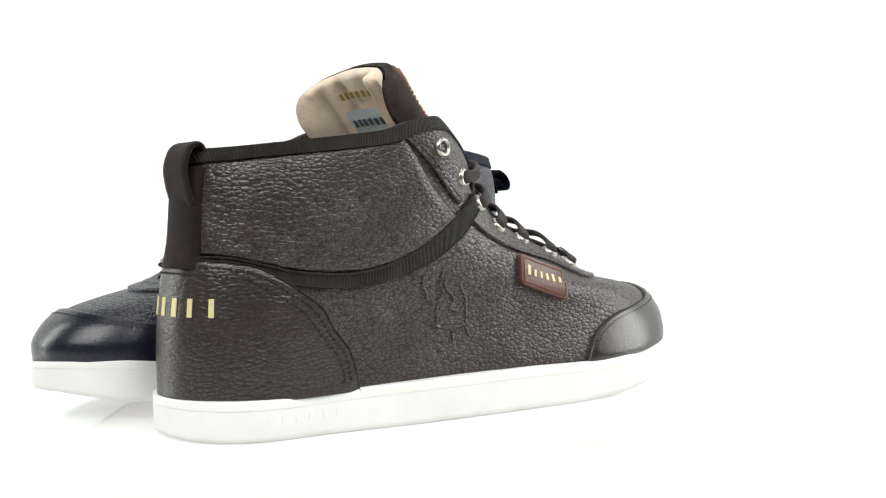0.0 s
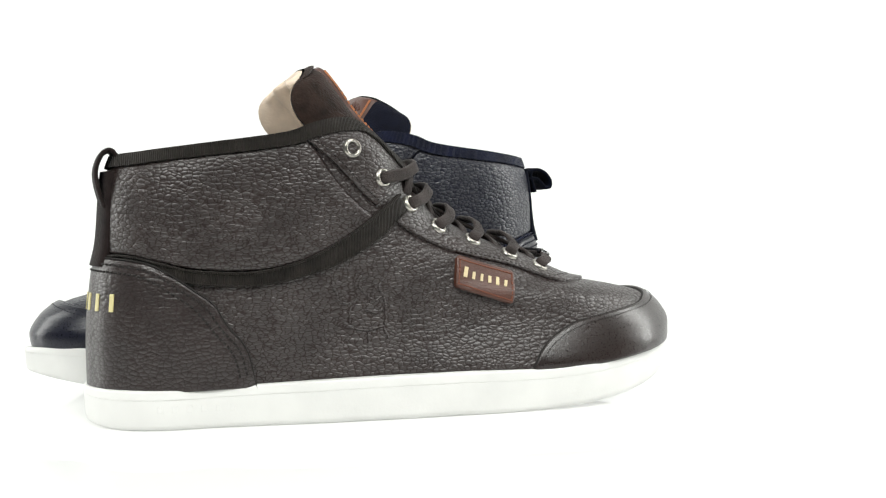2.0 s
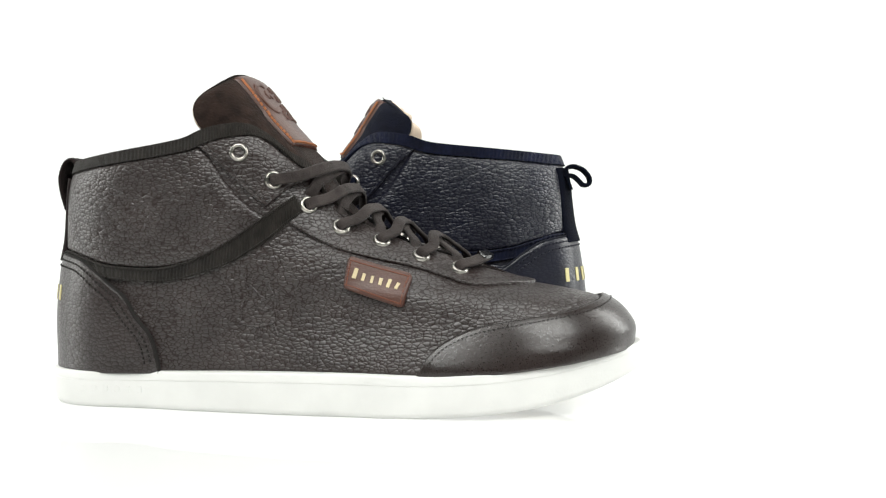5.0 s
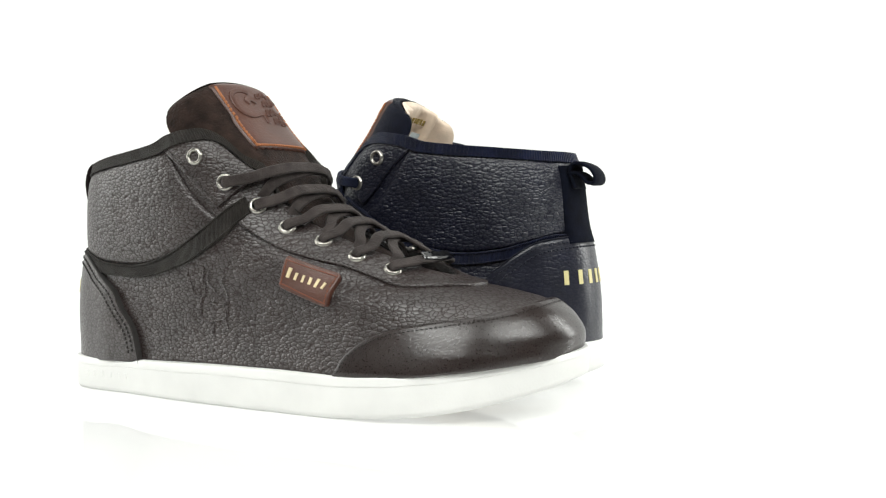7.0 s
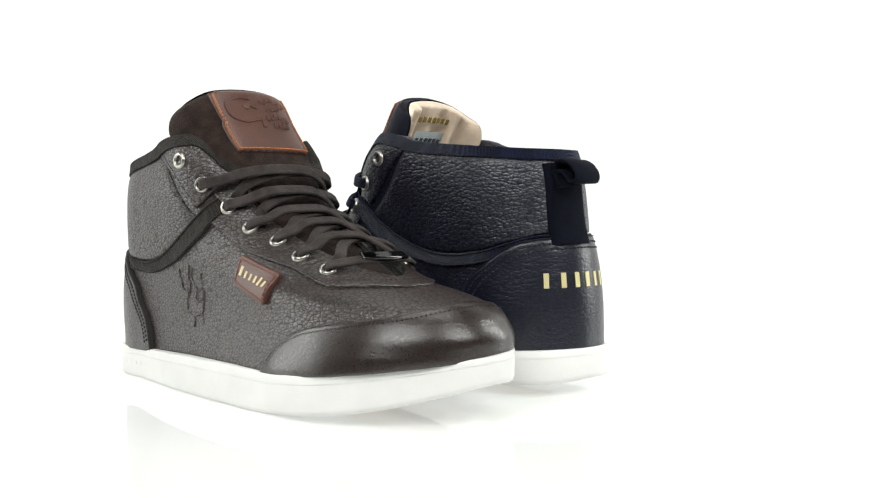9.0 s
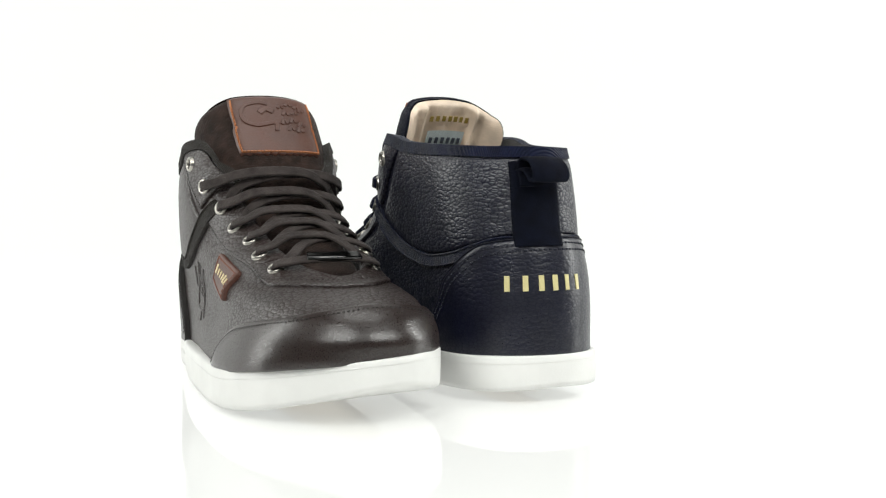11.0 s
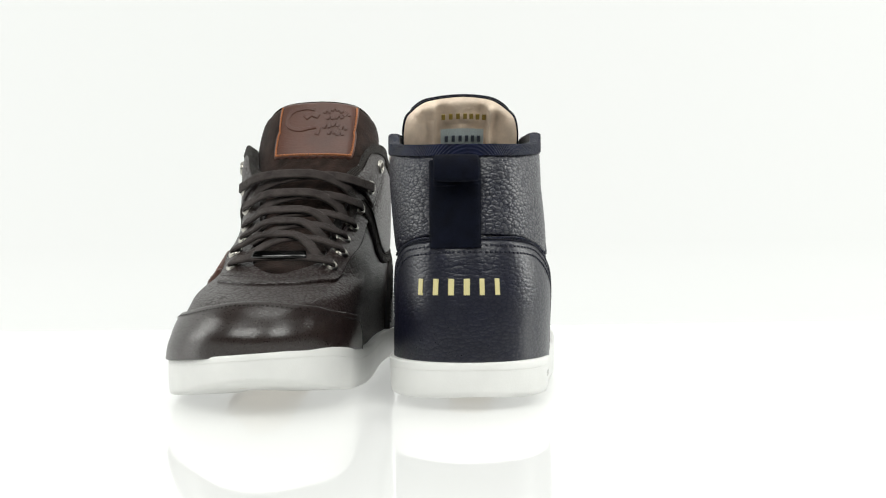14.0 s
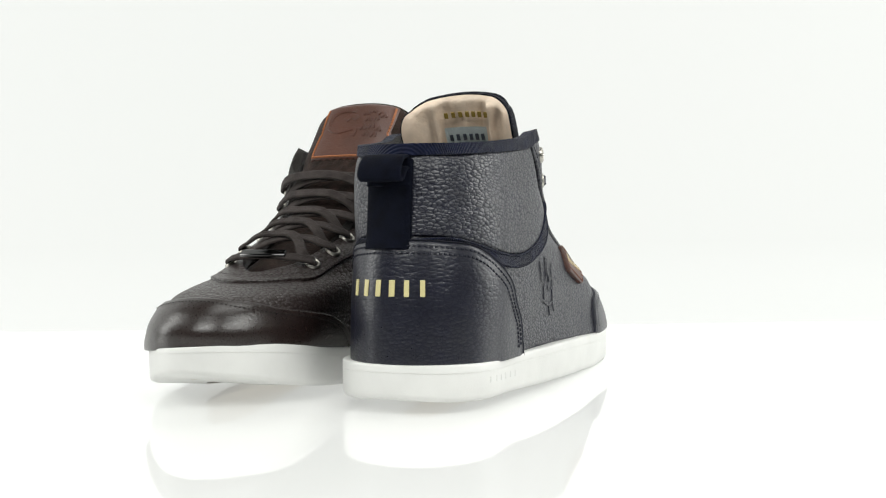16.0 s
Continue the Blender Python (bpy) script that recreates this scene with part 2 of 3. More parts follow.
def half(x, z, side):
    xb, xf = table(z, *BACK), table(z, *RIDGE)
    r = table(z, *ROUND)
    f = max(0.0, min(1.0, (xf - x) / r))
    b = max(0.0, min(1.0, (x - xb) / .047))
    w = table(z, WZ, [table(x, WX, row) for row in (WLAT if side < 0 else WMED)])
    w *= 1 + ANKLE[side] * max(0.0, min(1.0, (z - .06) / .045))
    return w * (1 - (1 - f) ** 2.4) ** (1 / 2.4) * (1 - (1 - b) ** 2.1) ** (1 / 2.1)


def skin(c, z):
    """A point of the upper: c = 0 along the instep, -1 and 1 at the heel; outer side negative."""
    c = (c + 1) % 2 - 1
    xb, xf = table(z, *BACK), table(z, *RIDGE)
    x = xf - (xf - xb) * (1 - math.cos(math.pi * abs(c))) / 2
    s = -1 if c < 0 else 1
    return Vector((x, s * half(x, z, s), z))


def skin_normal(c, z):
    e = 0.004
    n = (skin(c + e, z) - skin(c - e, z)).cross(skin(c, z + 0.0006) - skin(c, z - 0.0006))
    if n.length < 1e-12:
        return Vector((0, 0, 1))
    return n.normalized()


def c_of(x, z):
    xb, xf = table(z, *BACK), table(z, *RIDGE)
    return math.acos(max(-1.0, min(1.0, 1 - 2 * (xf - x) / (xf - xb)))) / math.pi


def z_at(x, y, side):
    """Height at which the upper is |y| wide at x, near the instep."""
    lo, hi = 0.045, 0.17
    while hi - lo > 1e-5:
        m = (lo + hi) / 2
        if half(x, m, side) > abs(y):
            lo = m
        else:
            hi = m
    return lo


def side_points(points, side):
    """(x, z) of a side view to (c, z)."""
    return [(side * c_of(x, z), z) for x, z in points]


def smooth_curve(points):
    """A function of 0..1 that glides through (c, z) points, paced by true length."""
    p = [np.array(q, float) for q in points]
    p = [2 * p[0] - p[1]] + p + [2 * p[-1] - p[-2]]
    fine = []
    for i in range(1, len(p) - 2):
        for t in np.linspace(0, 1, 14, endpoint=False):
            fine.append(0.5 * (2 * p[i] + (p[i + 1] - p[i - 1]) * t + (2 * p[i - 1] - 5 * p[i] + 4 * p[i + 1] - p[i + 2]) * t * t
                               + (3 * p[i] - p[i - 1] - 3 * p[i + 1] + p[i + 2]) * t**3))
    fine.append(p[-2])
    fine = np.array(fine)
    true = [skin(*q) for q in fine]
    s = np.concatenate([[0], np.cumsum([(true[i + 1] - true[i]).length for i in range(len(true) - 1)])])
    s = s / s[-1]
    return lambda t: (float(np.interp(t, s, fine[:, 0])), float(np.interp(t, s, fine[:, 1])))


def paced(n):
    """n steps from 0 to 1 with two close ones at each end, for a soft edge."""
    return [0.0, 0.012] + list(np.linspace(0.04, 0.96, n - 4)) + [0.988, 1.0]


def patch(name, low, up, nt, nw, off, mat, parent, label="", bulge=0.0, thick=0.0022, ease=True):
    """A panel between two curves on the skin, raised by off, with a turned-down edge."""
    ts = paced(nt) if ease else list(np.linspace(0, 1, nt))
    ws = paced(nw) if ease else list(np.linspace(0, 1, nw))
    verts = []
    for t in ts:
        a, b = low(t), up(t)
        for w in ws:
            c, z = a[0] + (b[0] - a[0]) * w, a[1] + (b[1] - a[1]) * w
            edge = 0.55 if ease and (t in (0.0, 1.0) or w in (0.0, 1.0)) else 1.0
            puff = bulge * (16 * t * (1 - t) * w * (1 - w)) ** 0.35 if bulge else 0.0
            verts.append(skin(c, z) + skin_normal(c, z) * (off * edge + puff))
    faces = grid_faces(nt, nw)
    rim = [i * nw for i in range(nt)] + [(nt - 1) * nw + k for k in range(1, nw)] + [i * nw + nw - 1 for i in range(nt - 2, -1, -1)] + [k for k in range(nw - 2, 0, -1)]
    base = len(verts)
    where = [(t, w) for t in ts for w in ws]
    for i in rim:
        t, w = where[i]
        a, b = low(t), up(t)
        c, z = a[0] + (b[0] - a[0]) * w, a[1] + (b[1] - a[1]) * w
        verts.append(skin(c, z) + skin_normal(c, z) * (off - thick))
    m = len(rim)
    faces += [(rim[i], rim[(i + 1) % m], base + (i + 1) % m, base + i) for i in range(m)]
    return obj(name, verts, faces, mat, parent, label)


def stitches(name, run, count, off, mat, parent, length=0.0016, width=0.0004, span=(0.02, 0.98), label="", tall=0.0002):
    """A row of short threads along a curve on the skin."""
    verts, faces = [], []
    for k in range(count):
        t = span[0] + (span[1] - span[0]) * (k + 0.5) / count
        c, z = run(t)
        c2, z2 = run(min(1.0, t + 0.004))
        p, n = skin(c, z), skin_normal(c, z)
        d = skin(c2, z2) - p
        if d.length < 1e-7:
            continue
        d.normalize()
        s = n.cross(d)
        p = p + n * off
        b = len(verts)
        for u, v, h in ((-.5, -.5, -.4), (.5, -.5, -.4), (.5, .5, -.4), (-.5, .5, -.4), (-.32, -.3, 1), (.32, -.3, 1), (.32, .3, 1), (-.32, .3, 1)):
            verts.append(p + d * (u * length) + s * (v * width) + n * (h * tall))
        faces += [tuple(b + i for i in f) for f in ((4, 5, 6, 7), (0, 1, 5, 4), (1, 2, 6, 5), (2, 3, 7, 6), (3, 0, 4, 7))]
    return obj(name, verts, faces, mat, parent, label, False)


def cord(name, run, width, tall, mat, parent, label="", n=60):
    """A thin raised cord or groove along a curve on the skin; tall is its height."""
    verts = []
    for t in np.linspace(0, 1, n):
        c, z = run(float(t))
        c2, z2 = run(min(1.0, float(t) + 0.01))
        c1, z1 = run(max(0.0, float(t) - 0.01))
        p, nn = skin(c, z), skin_normal(c, z)
        d = (skin(c2, z2) - skin(c1, z1)).normalized()
        s = nn.cross(d)
        for u, h in ((-1, -.0006), (-.6, tall * .8), (0, tall), (.6, tall * .8), (1, -.0006)):
            verts.append(p + s * (u * width / 2) + nn * h)
    return obj(name, verts, grid_faces(n, 5), mat, parent, label)


def ribbon(name, path, ups, width, thick, mat, parent, label="", closed=False, dens=6):
    """A flat band with rounded edges along a smooth path; ups are the directions it faces."""
    pts = [Vector(p) for p in path]
    n0 = len(pts)
    get = (lambda i: pts[i % n0]) if closed else (lambda i: pts[max(0, min(n0 - 1, i))])
    gup = (lambda i: Vector(ups[i % n0])) if closed else (lambda i: Vector(ups[max(0, min(n0 - 1, i))]))
    line, faceto = [], []
    for i in range(n0 if closed else n0 - 1):
        for k in range(dens):
            t = k / dens
            a, b, c, d = get(i - 1), get(i), get(i + 1), get(i + 2)
            line.append(0.5 * (2 * b + (c - a) * t + (2 * a - 5 * b + 4 * c - d) * t * t + (3 * b - a - 3 * c + d) * t**3))
            faceto.append(gup(i).lerp(gup(i + 1), t))
    if not closed:
        line.append(pts[-1])
        faceto.append(Vector(ups[-1]))
    n = len(line)
    ring = [(-.5, 0), (-.45, .36), (-.32, .5), (-.21, .36), (-.1, .5), (0, .36), (.1, .5), (.21, .36), (.32, .5), (.45, .36), (.5, 0), (.45, -.36), (0, -.5), (-.45, -.36)]
    verts = []
    for i in range(n):
        d = (line[(i + 1) % n] - line[i - 1]) if closed else (line[min(n - 1, i + 1)] - line[max(0, i - 1)])
        d.normalize()
        s = d.cross(faceto[i])
        s.normalize()
        u = s.cross(d)
        for a, b in ring:
            verts.append(line[i] + s * (a * width) + u * (b * thick))
    m = len(ring)
    faces = []
    for i in range(n if closed else n - 1):
        j = (i + 1) % n
        faces += [(i * m + k, j * m + k, j * m + (k + 1) % m, i * m + (k + 1) % m) for k in range(m)]
    if not closed:
        faces += [tuple(range(m)), tuple((n - 1) * m + k for k in range(m))]
    return obj(name, verts, faces, mat, parent, label)


def block(name, at, across, upward, w, h, d, mat, parent, label=""):
    """A small block with a softened face, set on a surface: width w along across, height h along upward, standing out by d."""
    a, u = Vector(across).normalized(), Vector(upward).normalized()
    n = a.cross(u).normalized()
    u = n.cross(a)
    verts = []
    for k, depth in ((1, -d), (1, d * .5), (.86, d)):
        for sx, sy in ((-1, -1), (1, -1), (1, 1), (-1, 1)):
            kk = k if k == 1 else 1 - .14 * min(w, h) / (w if sx and w > h else h)
            verts.append(Vector(at) + a * (sx * w / 2 * kk) + u * (sy * h / 2 * kk) + n * depth)
    faces = [(8, 9, 10, 11)]
    for b in (0, 4):
        faces += [(b + i, b + (i + 1) % 4, b + 4 + (i + 1) % 4, b + 4 + i) for i in range(4)]
    return obj(name, verts, faces, mat, parent, label, False)


# ---------------------------------------------------------------- sole
SOLE_K = (0, .15, .35, .55, .72, .88, 1)
SOLE_LAT = (.0382, .0402, .0499, .0561, .0583, .0486, .034)
SOLE_MED = (.0382, .0402, .0375, .0394, .0393, .0409, .0327)
SOLE_L = .3044
SOLE_TOP = ((0, .03, .0719, .1365, .2009, .2282, .2571, .28, .304), (.0177, .0177, .0188, .0202, .0206, .0224, .0255, .0280, .0298))
SOLE_LOW = ((0, .006, .014, .18, .2164, .2437, .2685, .29, .304), (.0020, .0006, 0, 0, .0024, .0056, .0102, .0155, .0200))


def toe_part(x):
    return max(0.0, min(1.0, (x - .17) / .11))


def low_twist(x, y):
    """The toe's underside stands lower on the outer side ..."""
    return .05 * (y - .02) * toe_part(x)


def top_twist(x, y):
    """... and its rim higher on the inner side."""
    return .073 * (y + .021) * toe_part(x)


def sole_rim(a, grow):
    """Outline of the sole; a runs -1 (heel, outer side) over 0 (toe) to 1 (heel, inner side)."""
    c = (1 + math.cos(math.pi * a)) / 2
    f = max(0.0, min(1.0, (1 - c) / .2))
    b = max(0.0, min(1.0, c / .13))
    w = table(c, SOLE_K, SOLE_LAT if a < 0 else SOLE_MED) * math.sqrt(1 - (1 - b) ** 2.2) * math.sqrt(1 - (1 - f) ** 2.2)
    p = Vector((c * SOLE_L, math.copysign(w, a) if a else 0.0))
    mid = Vector((.15, -.004))
    d = p - Vector((min(max(p.x, .04), .25), mid.y))
    return p + d.normalized() * grow if d.length > 1e-6 else p


def make_sole(parent):
    n = 150
    # (height 0 bottom .. 1 top, growth)
    levels = [(0, -.030, 0), (0, -.0030, 0), (.04, -.0010, 0), (.16, -.0004, 0), (.5, -.0001, 0), (.752, 0, 0), (.757, 0, 0), (.763, -.0003, 0), (.768, -.0003, 0), (.774, 0, 0), (.779, 0, 0),
              (.95, 0, 0), (.975, -.0002, 0), (.993, -.0006, 0), (1.0, -.0014, 0), (1.0, -.008, 0), (.85, -.012, 0)]
    verts = []
    for i in range(n):
        a = -1 + 2 * i / n
        for h, g, _ in levels:
            p = sole_rim(a, g)
            lo, hi = table(p.x, *SOLE_LOW), table(p.x, *SOLE_TOP)
            lo, hi = lo + low_twist(p.x, p.y), hi + top_twist(p.x, p.y)
            verts.append((p.x, p.y, lo + (hi - lo) * h))
    m = len(levels)
    faces = grid_faces(n, m, 0, True)
    faces.append(tuple(i * m + m - 1 for i in range(n)))
    sole = obj("sole", verts, faces, RUBBER, parent, "white rubber cupsole with a fine groove line")
    # tread plate underneath, set in from the edge
    verts = []
    for i in range(n):
        a = -1 + 2 * i / n
        for h, g in ((.0025, -.0028), (.0004, -.0034), (.0004, -.02)):
            p = sole_rim(a, g)
            verts.append((p.x, p.y, table(p.x, *SOLE_LOW) + h + low_twist(p.x, p.y)))
    faces = grid_faces(n, 3, 0, True) + [tuple(i * 3 + 2 for i in range(n))]
    obj("tread", verts, faces, TREAD, sole, "cream rubber tread")
    # small raised marks on the outer heel side
    for k, w in enumerate((.0042, .0045, .0045, .0045, .0035, .0038)):
        x = .030 + k * .0062
        c = x / SOLE_L
        a = -math.acos(2 * c - 1) / math.pi
        p, q2 = sole_rim(a, 0), sole_rim(a + .01, 0)
        d = (q2 - p).normalized()
        block("raised_mark", (p.x, p.y, .0095), (d.x, d.y, 0), (0, 0, 1), w * .55, .0030, .00015, RUBBER, sole)
    return sole


# ---------------------------------------------------------------- upper
EDGE_LOW = ((.231, .010), (.222, .0165), (.210, .0200), (.195, .0215), (.178, .0225), (.162, .0245), (.150, .0270))
EDGE_HIGH = ((.1436, .1166), (.1352, .1228), (.1259, .1308), (.1169, .1358), (.1067, .1361))
COLLAR = ((.0966, .1342), (.0862, .1304), (.0601, .1265), (.0331, .1227), (.022, .1211))
STRAP = ((.0181, .0734), (.0326, .0699), (.0457, .0669), (.0718, .0658), (.0953, .0709), (.1163, .0812), (.1322, .0928), (.1416, .1000))
FACING = ((.0939, .1282), (.1116, .1126), (.127, .0981))
COUNTER = ((.0719, .0170), (.0675, .0344), (.0585, .0463), (.0457, .0608), (.0326, .0701), (.0212, .0740))
TOE = ((.2001, .0180), (.2071, .0291), (.217, .0365), (.2295, .0413), (.2497, .0445), (.2694, .0473), (.2787, .0500))
STAY = ((.1348, .0928), (.1479, .0834), (.1638, .0765), (.1799, .0723), (.1992, .0678), (.2132, .0629), (.2272, .0596), (.2380, .0597))
EYELETS = ((.1149, .1238), (.1301, .1106), (.1453, .0982), (.1605, .0872), (.1796, .0801), (.1990, .0729), (.2168, .0666))
THROAT = .0630


def moved_in(points, d, turn_left):
    """Side-view points moved d to one side of their own line."""
    out = []
    for i, (x, z) in enumerate(points):
        (x0, z0), (x1, z1) = points[max(0, i - 1)], points[min(len(points) - 1, i + 1)]
        l = math.hypot(x1 - x0, z1 - z0)
        nx, nz = -(z1 - z0) / l, (x1 - x0) / l
        out.append((x + nx * d * (1 if turn_left else -1), z + nz * d * (1 if turn_left else -1)))
    return out


def edge_points(side, drop=0.0):
    low = [(0.0, THROAT)] + [(side * c_of(x, z_at(x, y, side)), z_at(x, y, side)) for x, y in EDGE_LOW]
    return [(c, z - drop) for c, z in low + side_points(EDGE_HIGH, side)]


def feather(c):
    p = skin(c, .02)
    return table(p.x, *SOLE_TOP) - .0012 + top_twist(p.x, p.y)


def make_upper(kit, parent):
    # vamp and quarters: the grained base of the upper, one piece for each side of the instep seam
    edges = {side: smooth_curve(edge_points(side) + side_points(COLLAR, side) + [(side, .1205)]) for side in (-1, 1)}
    low = lambda t: (2 * t - 1, feather(2 * t - 1))
    up = lambda t: edges[-1](1 - 2 * t) if t < .5 else edges[1](2 * t - 1)
    patch("quarter", low, up, 221, 46, 0.0, kit["grain"], parent, "pebbled leather quarters and vamp", ease=False, thick=0.003)
    for side in (-1, 1):
        verts = []
        for t in np.linspace(0, 1, 60):
            c, z = edges[side](float(t))
            for drop, depth in ((0, -.0005), (-.0004, .003), (.012, .005), (.05, .008)):
                zz = max(.03, z - drop)
                verts.append(skin(c, zz) - skin_normal(c, zz) * depth)
        obj("inner_lining", verts, grid_faces(60, 4), INNER, parent, "dark textile lining inside the collar")
    # collar panels, padded
    for side in (-1, 1):
        s_up = [(x, z + .0034) for x, z in STRAP[:6]] + [(.1268, .0925)]
        low = smooth_curve([(side * .985, .078)] + side_points(s_up, side))
        up = smooth_curve([(side * .985, .1165)] + side_points([(x, z - .0045) for x, z in reversed(COLLAR[1:])] + [(.0945, .1278)], side))
        patch("collar_panel", low, up, 60, 26, .0010, kit["grain"], parent, "padded pebbled leather ankle panel", bulge=.0026)
    # facing with the two upper eyelets
    for side in (-1, 1):
        low = smooth_curve(side_points(FACING, side))
        up = smooth_curve(side_points([(.1035, .1335), (.1165, .1335), (.1255, .1287), (.1345, .1212), (.1425, .1150)], side))
        patch("eyelet_facing", low, up, 30, 16, .0020, kit["grain"], parent, "leather facing with two eyelets")
        run = smooth_curve(side_points([(x + .0022, z + .0012) for x, z in FACING], side))
        stitches("stitching", run, 18, .0021, kit["thread"], parent)
    # strap under the ankle panel
    for side in (-1, 1):
        pts = [(side * .985, .0725)] + side_points(STRAP, side)
        low = smooth_curve([(c, z - .0034) for c, z in pts])
        up = smooth_curve([(c, z + .0032) for c, z in pts])
        strap = patch("strap", low, up, 56, 8, .0016, kit["web"], parent, "ribbed textile strap")
        cord("piping", smooth_curve([(c, z + .0027) for c, z in pts]), .0018, .0027, kit["web"], strap)
        cord("piping", smooth_curve([(c, z - .0029) for c, z in pts]), .0014, .0022, kit["web"], strap)
    # binding round the collar and down the throat
    ring = [(c, z) for c, z in edge_points(-1)[6:]] + side_points(COLLAR, -1) + [(-1.0, .1203)]
    other = [(c, z) for c, z in edge_points(1)[6:]] + side_points(COLLAR, 1)
    ring += [(c - 2, z) for c, z in reversed(other)]
    low = smooth_curve([(c, z - .0052) for c, z in ring])
    up = smooth_curve([(c, z + .0006) for c, z in ring])
    patch("collar_binding", low, up, 150, 8, .0030, kit["web"], parent, "ribbed textile binding along the collar", thick=.006)
    # eyestay round the throat
    stay = [(c, z) for c, z in side_points(STAY, -1)] + [(0.0, .0592)] + [(c, z) for c, z in reversed(side_points(STAY, 1))]
    e1, e2 = edge_points(-1)[1:8], edge_points(1)[1:8]
    inner = list(reversed(e1)) + [(0.0, THROAT - .0002)] + e2
    patch("eyestay", smooth_curve(stay), smooth_curve(inner), 130, 12, .0016, kit["grain"], parent, "leather eyestay round the throat")
    run = smooth_curve([(c, z + .0020) for c, z in stay])
    stitches("stitching", run, 100, .0016, kit["thread"], parent)
    # toe cap
    tl, tm = side_points(TOE, -1), side_points([(x - .003, z) for x, z in TOE], 1)
    up = smooth_curve(tl + [(0.0, .0524)] + list(reversed(tm)))
    ca, cb = tl[0][0], tm[0][0]
    low = lambda t: (ca + (cb - ca) * t, feather(ca + (cb - ca) * t))
    patch("toe_cap", low, up, 110, 26, .0019, kit["smooth"], parent, "smooth leather toe cap", bulge=.0010)
    cord("cap_edge", up, .0011, .0014, kit["thread"], parent, "dark folded edge of the toe cap")
    moved = moved_in(TOE, .0024, False)[:-1]
    run = smooth_curve(side_points(moved, -1) + [(0.0, .0502)] + list(reversed(side_points(moved, 1))))
    stitches("stitching", run, 110, .0029, kit["thread"], parent, length=.0013)
    # heel counter
    hl, hm = side_points(COUNTER, -1), side_points(COUNTER, 1)
    rim = hl + [(-1.0, .0755)] + [(c - 2, z) for c, z in reversed(hm)]
    up = smooth_curve(rim)
    c0, c1 = hl[0][0], hm[0][0] - 2
    low2 = lambda t: (c0 + (c1 - c0) * t, feather(c0 + (c1 - c0) * t))
    patch("heel_counter", low2, up, 110, 30, .0030, kit["heel"], parent, "lightly grained leather heel counter", thick=.005)
    cord("counter_edge", up, .0010, .0034, kit["thread"], parent, "dark folded edge of the heel counter", n=110)
    for drop in (.0030, .0062):
        moved = moved_in(COUNTER, drop, True)
        run = smooth_curve(side_points(moved, -1) + [(-1.0, .0755 - drop)] + [(c - 2, z) for c, z in reversed(side_points(moved, 1))])
        stitches("stitching", run, 84, .0031, kit["thread"], parent, length=.0017, width=.0010, tall=.0004, span=(.03, .97))
    # eyelets
    for side in (-1, 1):
        for k, (x, z) in enumerate(EYELETS):
            c = side * c_of(x, z)
            eyelet(skin(c, z) + skin_normal(c, z) * (.0022 if k < 2 else .0018), skin_normal(c, z), parent)
    # crest pressed into the outer side: plain strokes
    strokes = (((.1062, .0655), (.1072, .0600), (.1085, .0560)), ((.1175, .0680), (.1165, .0600), (.1150, .0520), (.1140, .0440)),
               ((.1205, .0665), (.1215, .0580), (.1215, .0500)), ((.1300, .0640), (.1310, .0540), (.1305, .0430)),
               ((.1140, .0425), (.1215, .0410), (.1300, .0425)), ((.1220, .0505), (.1262, .0488), (.1300, .0505)),
               ((.1080, .0560), (.1110, .0540), (.1145, .0535)), ((.1225, .0560), (.1262, .0545), (.1295, .0560)),
               ((.1225, .0400), (.1225, .0350)), ((.1300, .0420), (.1320, .0370)))
    crest = None
    for s in strokes:
        ob = cord("pressed_crest" if crest is None else "stroke", smooth_curve(side_points(s, -1)), .0014, .0007, kit["grain"], crest or parent,
                  "crest pressed into the leather" if crest is None else "", n=16)
        crest = crest or ob


def eyelet(at, n, parent):
    ax = n.orthogonal().normalized()
    ay = n.cross(ax)
    prof = [(.0026, -.0012), (.0025, .0002), (.0029, .0009), (.0035, .0011), (.0041, .0007), (.0045, -.0004), (.0045, -.0014)]
    seg = 24
    verts = []
    for i in range(seg):
        a = 2 * math.pi * i / seg
        d = ax * math.cos(a) + ay * math.sin(a)
        for r, h in prof:
            verts.append(at + d * r + n * h)
    ring = obj("eyelet", verts, grid_faces(seg, len(prof), 0, True), METAL, parent, "round nickel eyelet")
    disc = [at + (ax * math.cos(2 * math.pi * i / seg) + ay * math.sin(2 * math.pi * i / seg)) * .0027 + n * (-.0006) for i in range(seg)]
    obj("hole", disc, [tuple(range(seg))], HOLE, ring)


# ---------------------------------------------------------------- tongue
TONGUE = ((.232, .060), (.215, .0690), (.198, .0755), (.180, .0830), (.164, .0930), (.152, .1070), (.1440, .1190), (.1360, .1300), (.1250, .1430), (.1148, .1574), (.1082, .1662))


